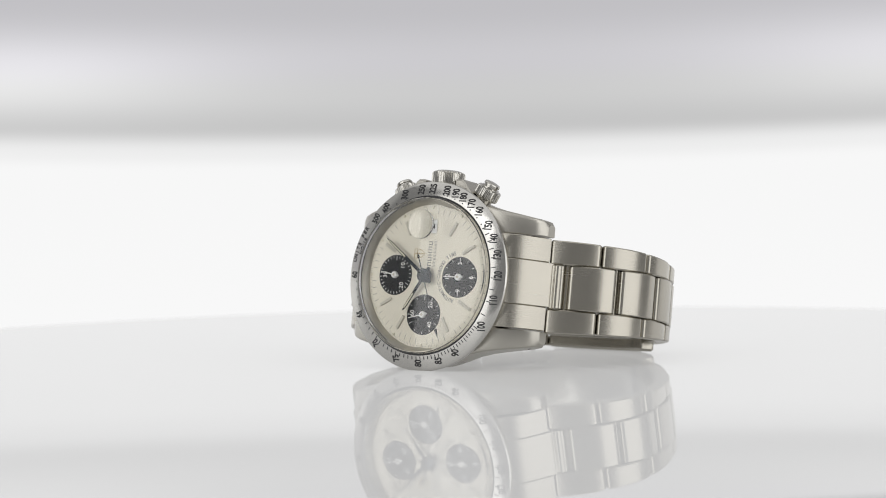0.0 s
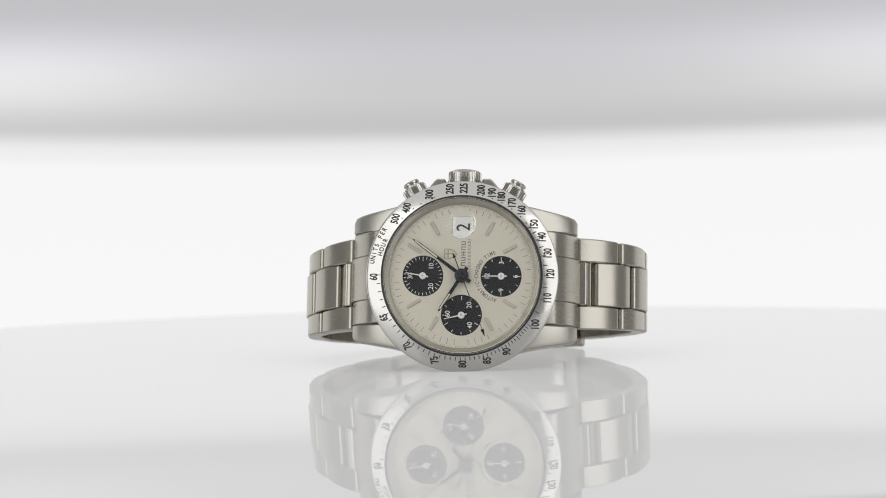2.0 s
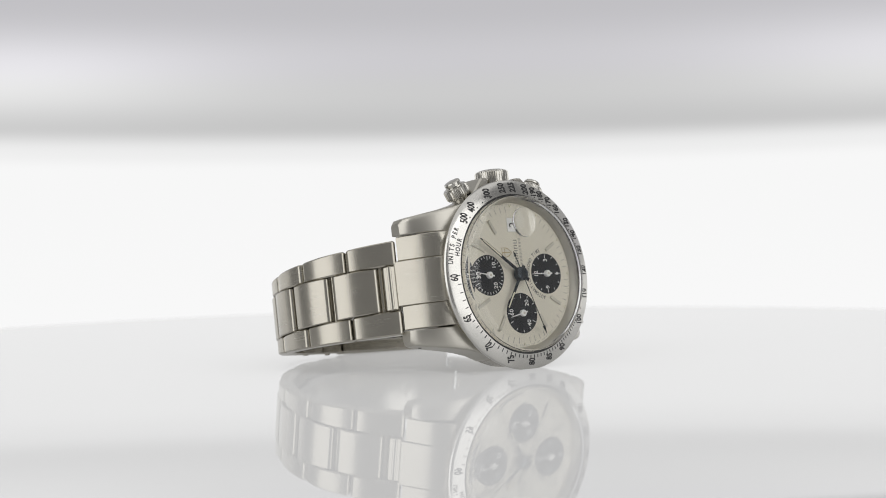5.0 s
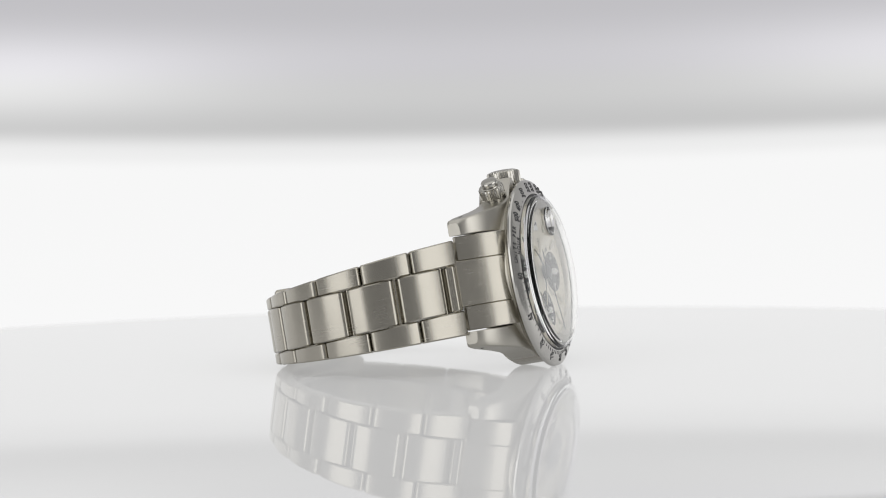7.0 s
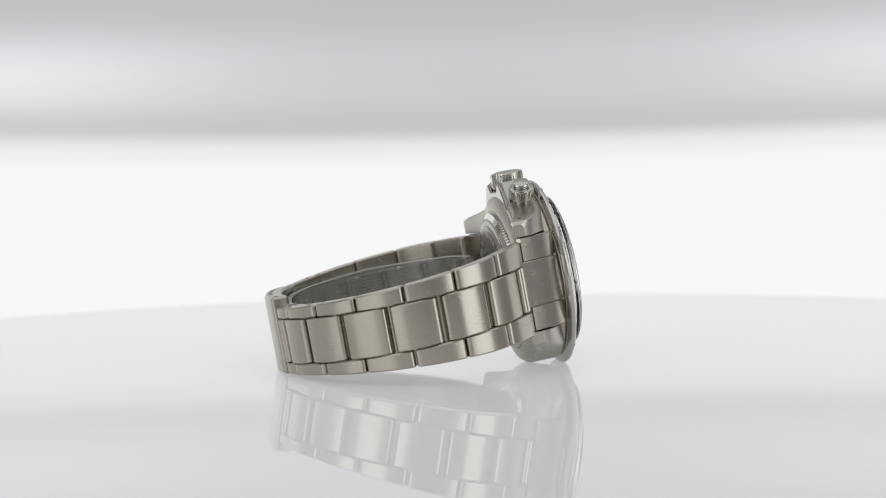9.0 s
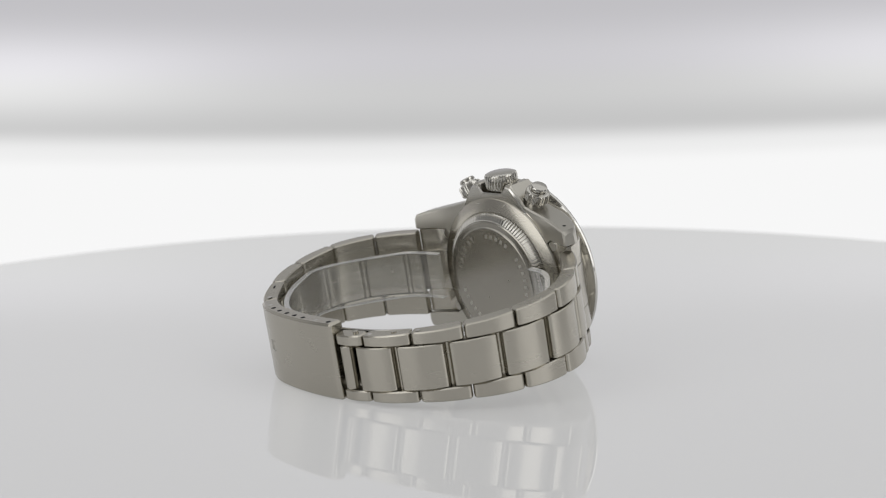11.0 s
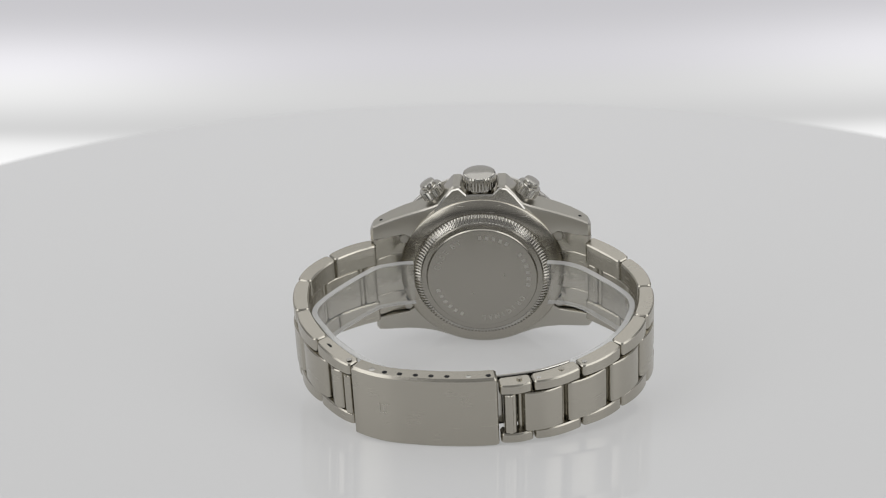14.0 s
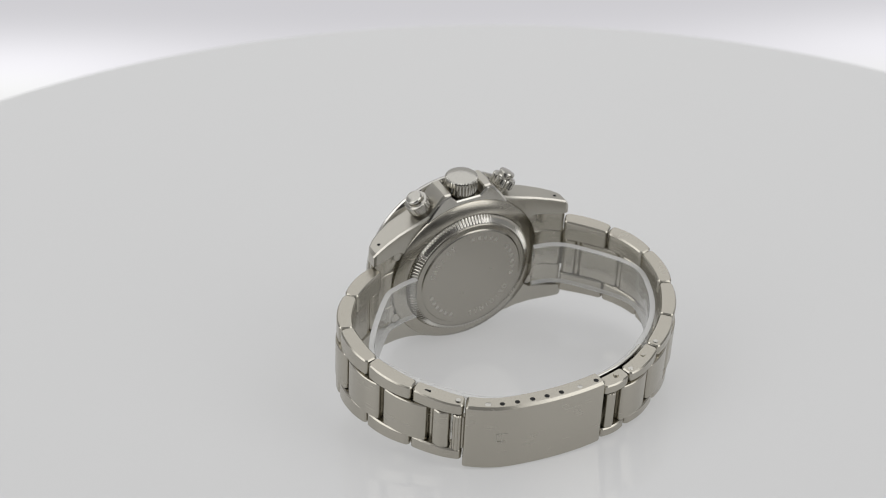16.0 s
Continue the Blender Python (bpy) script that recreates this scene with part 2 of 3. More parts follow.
def build_case():
    case = part("case", lathe([(16.9, -0.9), (18.6, -0.7), (19.0, -1.1), (19.0, -6.8), (18.8, -7.3), (18.3, -7.6), (18.25, -8.0), (18.0, -8.3),
                               (15.4, -9.05), (15.2, -8.9), (0, -8.9)], 128), BRUSHED, watch)
    # lugs: lofted along y
    ys = [4, 8, 11, 14, 17, 20, 22.3, 23.6, 24.2]
    out = [18.5, 17.3, 16.1, 15.3, 14.7, 14.15, 13.7, 13.3, 12.6]
    top = [-0.6, -0.7, -0.9, -1.4, -2.3, -3.8, -5.4, -6.7, -8.0]
    bot = [-7.3, -7.4, -7.5, -7.8, -8.4, -9.4, -10.3, -10.8, -10.6]
    for sx in (1, -1):
        for sy in (1, -1):
            loops = []
            for y, xo, zt, zb in zip(ys, out, top, bot):
                xi = 10.05 if y > 15.5 else 8.0
                lp = [(xi, zt - 0.15), (xi + 0.15, zt), (xo - 0.9, zt - 0.1), (xo - 0.25, zt - 0.35), (xo, zt - 0.8), (xo, zb + 0.5), (xo - 0.3, zb + 0.12), (xo - 0.7, zb), (xi + 0.15, zb), (xi, zb + 0.15)]
                loops.append([(sx * a, sy * y, b) for a, b in lp])
            lug = part("lug", loft(loops), CASE, case, angle=22)
            # a dark disc on the flank paints the hole's inner shade
            hole = lathe([(0, 0.03), (0.38, 0.03), (0.42, -0.5), (0, -0.5)], 20, m=Matrix.Translation((sx * 13.77, sy * 21.9, -8.2)) @ pose(0, 0, 0, 0, 0, 12 * sx * sy) @ pose(0, 0, 0, 0, 90 * sx, 0))
            part("spring_bar_hole", hole, HOLE_SHADE, case)
    # crown guards
    for sy in (1, -1):
        poly = [(15, 3.9), (20.9, 3.9), (21.2, 4.2), (21.2, 5.7), (20.7, 6.3), (18.7, 7.9), (15.4, 10.4), (14, 10.4)]
        poly = [(x, sy * y) for x, y in poly]
        part("crown_guard", prism(poly, -7.3, -1.1, 0.35, flat), CASE, case, "satin crown guard", angle=25)
    # plate behind the crown and rear facet
    part("crown_seat", prism([(14, -10.2), (15.6, -10.0), (18.8, -7.7), (20.6, -6.1), (21.0, -4.5), (19.3, -2.9), (19.3, 2.9), (21.0, 4.5), (20.6, 6.1), (18.8, 7.7), (15.6, 10.0), (14, 10.2)], -7.9, -7.2, 0.3, flat), POLISHED, case, angle=25)
    # case back: fluted ring and engraved disc
    flute = lathe([(15.2, -8.8), (15.2, -9.3), (15.0, -9.75), (14.0, -10.4), (13.7, -10.45), (13.7, -9.5)], 480,
                  gear=lambda i, k: 1 if i in (0, 4, 5) else (1.0 if k % 4 < 2 else 0.972))
    part("fluted_ring", flute, POLISHED, case, "coin-edged case back ring", angle=20)
    part("case_back", lathe([(13.75, -9.9), (13.7, -10.4), (13.4, -10.6), (12.4, -10.74), (12.2, -11.0), (12.05, -11.08), (0, -11.1)], 128), BACKSTEEL, case, "worn brushed case back with faint engraving", angle=20)
    # worn engraving round the case back: readable words as letters, the maker's words as plain bars
    def ring_char(ch, b):
        c, q = math.cos(radians(b)), math.sin(radians(b))
        m = Matrix(((-q, c, 0, 10.3 * c), (c, q, 0, 10.3 * q), (0, 0, -1, -11.1), (0, 0, 0, 1)))
        if ch == "|":
            bm = prism(rounded(0.34, 0.42, 0.06, 1), -0.02, 0.03, 0.008, flat)
        else:
            bm = text_bm(ch, 1.8, 0, 0, 0, 0.8, 0.0, 0.05, bold=0.0)
        bm.transform(m)
        part("engraved_letter" if ch != "|" else "engraved_bar", bm, ENGRAVE, case)
    for word, b0, step in (("CASE", -74, 8.2), ("BY", -37, 8.2), ("|||||", -1, 8.6), ("||||||", 56, 9), ("ORIGINAL", 122, 8.2), ("||||||", 208, 9)):
        for i, ch in enumerate(word):
            ring_char(ch, b0 + i * step)
    return case


ENGRAVE = material("engraved_metal", (0.56, 0.54, 0.50), 0.42, 1.0)


def build_bezel():
    prof = [(17.0, -0.5), (17.0, 1.55), (17.15, 1.9), (19.7, bezel_z(19.7)), (20.25, 0.85), (20.4, 0.5), (20.3, 0.1), (19.6, -0.35), (18.2, -0.75)]
    bezel = part("bezel", lathe(prof, 192), BEZEL, watch, "polished steel tachymeter bezel with black numerals", angle=20)
    lift = 0.02
    nums = [("300", -22.4), ("250", -8.5), ("225", 0.6), ("200", 11.9), ("190", 19.4), ("180", 26), ("170", 34), ("160", 42), ("150", 54.2), ("140", 64), ("130", 75.2), ("120", 88.8),
            ("110", 104.6), ("100", 123.3), ("90", 148.8), ("85", 162.7), ("80", 178.7), ("75", -163), ("70", -143.1), ("65", -118.8), ("60", -91.2), ("500", -49.8), ("400", -39.6)]
    for s, a in nums:
        x, y = polar(18.75, a)
        turn = {"500": -14, "400": -10, "65": 12, "70": 25, "75": 12}.get(s, 0)
        part("numeral", text_bm(s, 2.3, x, y, turn, 0.64, lift, 0.05, bezel_z, bold=0.03), INK, bezel)
    for word, r, mid, step in (("UNITS PER", 19.3, -70.5, 2.75), ("HOUR", 17.95, -70.5, 3.3)):
        for i, ch in enumerate(word):
            if ch == " ":
                continue
            a = mid + (i - (len(word) - 1) / 2) * step
            x, y = polar(r, a)
            part("letter", text_bm(ch, 1.45, x, y, -(90 + a), 0.8, lift, 0.05, bezel_z), INK, bezel)
    # tick scale: a speed every few units, where 60 stands at twelve o'clock
    bm = bmesh.new()
    speeds = [60 + i for i in range(0, 41)] + [105 + 5 * i for i in range(0, 10)]
    for s in speeds:
        a = -90 - (360 - 360 * 60.0 / s)
        ln = 1.0 if s % 5 == 0 else 0.7
        if s < 75 and s % 5 and s % 1 == 0:
            ln = 0.75
        rr = 17.35
        q = prism(rounded(ln / 2, 0.085, 0.03, 1), 0, 0.05, 0.01, flat)
        q.transform(pose(0, 0, 0, 0, 0, -a) @ pose(rr + ln / 2, 0, 0))
        for v in q.verts:
            v.co.z += bezel_z(math.hypot(v.co.x, v.co.y)) - 0.005
        me = bpy.data.meshes.new("tmp")
        q.to_mesh(me)
        q.free()
        bm.from_mesh(me)
        bpy.data.meshes.remove(me)
    part("tick_scale", bm, INK, bezel)
    for a in (-46.5, -36.5, -30, -20, -6.5, 2.5, 14, 21, 28.3, 36.5, 44.5, 50.5):
        x, y = polar(17.65, a)
        q = prism(circle(0.15, 12, x, y), 0, 0.04, 0.01, flat)
        for v in q.verts:
            v.co.z += bezel_z(17.65)
        part("dot", q, INK, bezel)
    return bezel


def subdial(cx, cy, nums, ticks, major, point):
    sd = part("subdial", lathe([(0, 0.03), (4.0, 0.03), (4.25, 0.07), (4.35, 0.02), (4.35, -0.1)], 64, m=pose(cx, cy, 0)), BLACK, watch, "black register with white print")
    for s, a, r in nums:
        x, y = polar(r, a)
        part("numeral", text_bm(s, 1.5, cx + x, cy + y, 0, 0.95, 0.06, 0.03, bold=0.004), WHITEINK, sd)
    for k in range(ticks):
        a = 360.0 * k / ticks
        ln = 0.9 if k % major == 0 else 0.5
        x, y = polar(4.1 - ln / 2, a)
        q = prism(rounded(ln / 2, 0.06, 0.02, 1), 0.05, 0.09, 0.01, flat)
        q.transform(pose(cx + x, cy + y, 0, 0, 0, -a))
        part("tick", q, WHITEINK, sd)
    hand = prism([(-1.2, 0.16), (-1.2, -0.16), (3.7, -0.07), (3.7, 0.07)], 0.45, 0.6, 0.03, flat)
    hand.transform(pose(cx, cy, 0, 0, 0, -point))
    part("register_hand", hand, WHITEINK, sd)
    part("hand_hub", lathe([(0, 0.78), (0.35, 0.78), (0.68, 0.72), (0.72, 0.6), (0.72, 0.05)], 24, m=pose(cx, cy, 0)), WHITEINK, sd)
    part("hub_pin", lathe([(0, 0.86), (0.26, 0.84), (0.28, 0.7)], 16, m=pose(cx, cy, 0)), MARKER, sd)


def build_dial():
    dial = part("dial", lathe([(0, 0), (15.3, 0), (15.4, -0.6), (0, -0.6)], 128), SILVER, watch, "silvered sunburst dial")
    part("rehaut", lathe([(15.25, -0.1), (15.3, 0.25), (16.3, 1.5), (16.9, 1.5), (16.9, -0.6)], 128), CASE, watch)
    for a in (-150, -120, -60, -30, 30, 60, 120, 150):
        x, y = polar(11.7, a)
        q = prism(rounded(1.6, 0.36, 0.08, 2), 0.0, 0.30, 0.1, flat)
        q.transform(pose(x, y, 0, 0, 0, -a))
        part("hour_marker", q, MARKER, dial, "applied metal baton")
    for k in range(60):
        a = 6 * k
        if k % 5 == 0:
            x, y = polar(14.75, a)
            part("lume_dot", lathe([(0, 0.18), (0.25, 0.14), (0.3, 0)], 12, m=pose(x, y, 0)), CREAM, dial)
            continue
        x, y = polar(14.05, a)
        q = prism(rounded(0.55, 0.045, 0.02, 1), 0.0, 0.02, 0.005, flat)
        q.transform(pose(x, y, 0, 0, 0, -a))
        part("minute_tick", q, GREYINK, dial)
    bm = bmesh.new()
    for k in range(240):
        if k % 4 == 0:
            continue
        x, y = polar(14.95, 1.5 * k)
        q = prism(rounded(0.18, 0.03, 0.01, 1), 0.0, 0.015, 0.004, flat)
        q.transform(pose(x, y, 0, 0, 0, -1.5 * k))
        me = bpy.data.meshes.new("tmp")
        q.to_mesh(me)
        q.free()
        bm.from_mesh(me)
        bpy.data.meshes.remove(me)
    part("fine_scale", bm, GREYINK, dial)
    # emblem and maker's lines as plain shapes
    shield = [(3.7, 3.8), (5.8, 3.8), (5.8, 2.6), (5.5, 1.75), (4.75, 0.95), (4.0, 1.75), (3.7, 2.6)]
    ring = [shield, shrink(shield, 0.16)]
    part("emblem", loft([[(x, y, 0.0) for x, y in ring[0]], [(x, y, 0.05) for x, y in ring[0]], [(x, y, 0.05) for x, y in ring[1]], [(x, y, 0.0) for x, y in ring[1]]], cap=False), GOLD, dial, "gilt shield emblem")
    for x, y, w, h in ((4.75, 3.0, 0.85, 0.09), (4.75, 2.5, 0.09, 1.1)):
        part("emblem_bar", prism([(x - w, y - h), (x + w, y - h), (x + w, y + h), (x - w, y + h)], 0.0, 0.04, 0.01, flat), GOLD, dial)
    for n, x0, x1, y, h in ((5, 2.0, 7.6, -0.25, 0.48), (10, 1.9, 7.9, -1.5, 0.34)):
        for i in range(n):
            w = (x1 - x0) / n
            cx = x0 + (i + 0.5) * w
            t = 0.09 if n == 5 else 0.045
            for dx in (-0.27, 0.27):
                part("print_bar", prism([(cx + dx * w - t, y - h), (cx + dx * w + t, y - h), (cx + dx * w + t, y + h), (cx + dx * w - t, y + h)], 0.0, 0.02, 0.004, flat), GREYINK, dial)
            if n > 5:
                continue
            e = (h - 0.1) * (1, -1, 0)[i % 3]
            part("print_bar", prism([(cx - 0.27 * w, y + e - 0.07), (cx + 0.27 * w, y + e - 0.07), (cx + 0.27 * w, y + e + 0.07), (cx - 0.27 * w, y + e + 0.07)], 0.0, 0.018, 0.004, flat), GREYINK, dial)
    # curved lettering round the lower register
    word, a0, a1 = "AUTOMATIC-CHRONO TIME", -166.0, -17.0
    for i, ch in enumerate(word):
        if ch == " ":
            continue
        a = a0 + (a1 - a0) * i / (len(word) - 1)
        x, y = polar(5.25, a)
        part("letter", text_bm(ch, 1.15, x, y - 8.3, -(90 + a), 0.75, 0.02, 0.02), GREYINK, dial)
    # date
    part("date_frame", prism(rounded(1.6, 1.6, 0.15, 2), 0.0, 0.05, 0.02, lambda u, v, w: (u + 10.7, v, w)), MARKER, dial)
    part("date_disc", prism(rounded(1.48, 1.48, 0.1, 2), 0.02, 0.07, 0.01, lambda u, v, w: (u + 10.7, v, w)), WHITEINK, dial, "white date window showing 2")
    part("date_numeral", text_bm("2", 2.8, 10.7, 0.0, 0, 0.9, 0.09, 0.03, bold=0.004), INK, dial)
    subdial(0, 8.3, [("30", -90, 2.75), ("10", 40, 2.7), ("20", 142, 2.8)], 30, 10, -80)
    subdial(0, -8.3, [("3", 0, 2.9), ("6", 90, 3.0), ("9", 180, 2.9), ("12", -90, 3.0)], 12, 3, -90)
    subdial(-8.3, 0, [("60", -85, 3.0), ("20", 36, 2.7), ("40", 140, 2.75)], 12, 4, -103)
    return dial


def build_hands():
    def bar(name, a, back, length, w0, w1, z, mat, lume=None):
        q = prism([(-back, w0), (-back, -w0), (length * 0.9, -w1), (length, -w1 * 0.3), (length, w1 * 0.3), (length * 0.9, w1)], z, z + 0.16, 0.04, flat)
        q.transform(pose(0, 0, 0, 0, 0, -a))
        ob = part(name, q, mat, watch)
        if lume:
            q = prism([(lume[0], w0 * 0.45), (lume[0], -w0 * 0.45), (lume[1], -w1 * 0.5), (lume[1], w1 * 0.5)], z + 0.14, z + 0.2, 0.02, flat)
            q.transform(pose(0, 0, 0, 0, 0, -a))
            part("lume", q, CREAM, ob)
    bar("hour_hand", -147.4, 2.1, 9.0, 0.42, 0.30, 0.95, DARKSTEEL, (4.6, 8.4))
    bar("minute_hand", -53.5, 2.3, 13.0, 0.42, 0.28, 1.2, DARKSTEEL, (6.5, 12.4))
    bar("chronograph_hand", 158.4, 5.0, 14.0, 0.10, 0.06, 1.45, DARKSTEEL)
    tip = prism([(12.2, 0.38), (12.2, -0.38), (14.0, 0.0)], 1.45, 1.6, 0.03, flat)
    tip.transform(pose(0, 0, 0, 0, 0, -158.4))
    part("arrow_tip", tip, DARKSTEEL, watch)
    tail = prism([(-4.0, 0.34), (-4.0, -0.34), (-5.2, 0.0)], 1.45, 1.6, 0.03, flat)
    tail.transform(pose(0, 0, 0, 0, 0, -158.4))
    part("counterweight", tail, DARKSTEEL, watch)
    part("center_hub", lathe([(0, 2.0), (0.5, 2.0), (0.6, 1.9), (1.0, 1.85), (1.45, 1.7), (1.5, 1.2), (1.5, 0.4)], 32), DARKSTEEL, watch)


def build_crystal():
    cr = part("crystal", lathe([(0, 3.0), (8, 2.94), (15.3, 2.76), (15.6, 2.7), (16.1, 2.4), (16.3, 1.1), (16.7, 1.1), (16.7, 2.8), (16.4, 3.4), (16.0, 3.66), (15.6, 3.78), (14, 3.92), (12, 4.05), (9, 4.16), (6, 4.23), (3, 4.27), (0, 4.28)], 128), CRYSTAL, watch, "domed clear acrylic crystal", angle=24)
    lens = lathe([(0, 4.14), (3.15, 4.14), (3.2, 4.5), (3.1, 4.65)] + [(0.28 * k, 5.35 - (0.28 * k) ** 2 / 13.0) for k in range(10, -1, -1)], 48, m=pose(10.7, 0, 0))
    ob = part("date_magnifier", lens, CRYSTAL, cr, "small clear date magnifier", angle=60)
    for o in (cr, ob):
        o.visible_shadow = False
    part("gasket", lathe([(16.72, 1.0), (16.72, 1.8), (17.08, 1.8), (17.08, 1.0)], 128, closed=True), GASKET, watch)


def build_crown():
    axis = pose(0, 0, -4.2, 0, 90, 0)
    crown = part("crown", lathe([(2.6, 17.0), (2.6, 19.7), (3.5, 19.8), (3.65, 20.2), (3.65, 22.65), (3.5, 22.95), (3.2, 23.1), (2.6, 23.33), (1.3, 23.47), (0, 23.5)], 160,
                                gear=lambda i, k: 1 if i not in (3, 4, 5) else (1.0 if k % 5 < 3 else 0.94), m=axis), POLISHED, watch, "fluted steel winding crown", angle=25)
    for sy in (1, -1):
        m = pose(0, 0, -4.1, 0, 0, sy * 29.5) @ pose(0, 0, 0, 0, 90, 0) @ pose(0, 0, -0.1)
        pusher = part("pusher", lathe([(0, 24.15), (1.0, 24.1), (1.65, 23.95), (1.8, 23.7), (1.8, 23.35), (1.55, 23.25), (1.55, 23.0), (1.95, 22.95), (2.05, 22.7), (2.05, 21.9)], 40, m=m), POLISHED, watch, "screw-down chronograph pusher", angle=25)
        part("knurled_collar", lathe([(2.0, 22.75), (2.5, 22.65), (2.7, 22.35), (2.7, 20.6), (2.45, 20.3), (1.9, 20.2)], 96, gear=lambda i, k: 1 if i not in (2, 3) else (1.0 if k % 4 < 2 else 0.91), m=m), POLISHED, pusher, angle=25)
        part("tube", lathe([(1.8, 20.3), (1.8, 19.2), (2.25, 19.1), (2.3, 18.0), (2.3, 16.0)], 48, gear=lambda i, k: 1 if i < 2 else (1.0 if k % 4 < 2 else 0.94), m=m), POLISHED, pusher, angle=25)


# ---- bracelet: links follow a loop in the y-z plane ----
LOOP = [(24.3, -9.2), (27.7, -12.2), (31.6, -16.2), (34.7, -21.3), (36.4, -26.8), (36.4, -32.0), (35.4, -37.2), (33.0, -42.5), (29.3, -47.8), (24.2, -52.5), (18.8, -56.1), (12.5, -58.9), (3.5, -60.6),
        (-4.0, -60.8), (-12.0, -60.0), (-19.8, -58.2), (-26.4, -54.3), (-31.2, -49.4), (-35.2, -44.2), (-38.6, -37.0), (-39.8, -30.2), (-39.3, -23.3), (-35.1, -16.4), (-29.7, -12.0), (-24.3, -9.2)]


def smooth_path(pts, n=24):
    out = []
    for i in range(len(pts) - 1):
        p0, p1, p2, p3 = (Vector(pts[max(0, min(len(pts) - 1, k))]) for k in (i - 1, i, i + 1, i + 2))
        for k in range(n):
            t = k / n
            out.append(0.5 * ((2 * p1) + (p2 - p0) * t + (2 * p0 - 5 * p1 + 4 * p2 - p3) * t * t + (3 * p1 - p0 - 3 * p2 + p3) * t ** 3))
    return out + [Vector(pts[-1])]


PATH = [Vector((p.x * (1.012 if p.x > 0 else 0.99), p.y + max(0.0, min(1.0, (-p.y - 10) / 20)) * (0.2 + 0.014 * p.x))) for p in smooth_path(LOOP)]
LEN = [0.0]
for p, q in zip(PATH, PATH[1:]):
    LEN.append(LEN[-1] + (q - p).length)


def at(s):
    """The point and outward normal at the length s along the loop."""
    s = max(0.0, min(LEN[-1] - 1e-6, s))
    i = int(np.searchsorted(LEN, s, side="right")) - 1
    t = (s - LEN[i]) / (LEN[i + 1] - LEN[i])
    tan = (PATH[i + 1] - PATH[i]).normalized()
    return PATH[i].lerp(PATH[i + 1], t), Vector((-tan.y, tan.x))


def spot(y, z):
    return LEN[min(range(len(PATH)), key=lambda i: (PATH[i] - Vector((y, z))).length)]


def band(s0, s1, thick, sink=0.0, n=8, r=0.9, crown=0.0):
    """Side outline of a link between two lengths along the loop, with rounded ends."""
    r = min(r, thick * 0.45, (s1 - s0) * 0.3)
    outer, inner = [], []
    for k in range(n + 1):
        p, nn = at(s0 + r + (s1 - s0 - 2 * r) * k / n)
        outer.append(p - nn * (sink - crown * (1 - (2 * k / n - 1) ** 2)))
        inner.append(p - nn * (sink + thick))
    ends = []
    for s, dr, c in ((s1 - r, 1, 1), (s0 + r, -1, -1)):
        p, nn = at(s)
        tan = Vector((nn.y, -nn.x)) * dr
        arc = []
        for a in (18, 36, 54, 72, 90):
            arc.append(p - nn * (sink + r - r * math.cos(radians(a))) + tan * r * math.sin(radians(a)))
        for a in (0, 18, 36, 54, 72):
            arc.append(p - nn * (sink + thick - r + r * math.sin(radians(a))) + tan * r * math.cos(radians(a)))
        ends.append(arc)
    pts = outer + ends[0] + inner[::-1] + ends[1][::-1]
    return [(p.x, p.y) for p in pts]


def middle(y, z):
    """The bracelet sags towards the disc, more on the twelve o'clock side."""
    k = max(0.0, min(1.0, (-z - 10) / 50))
    w = max(0.0, min(1.0, (y + 24) / 28))
    return (1 - w) * (-0.3 + 1.2 * k - 2.6 * k * k) + w * (-0.75 - 4.6 * k + 2.4 * k * k)


def half(z):
    return 9.9 - 2.9 * max(0.0, min(1.0, (-z - 10) / 50))


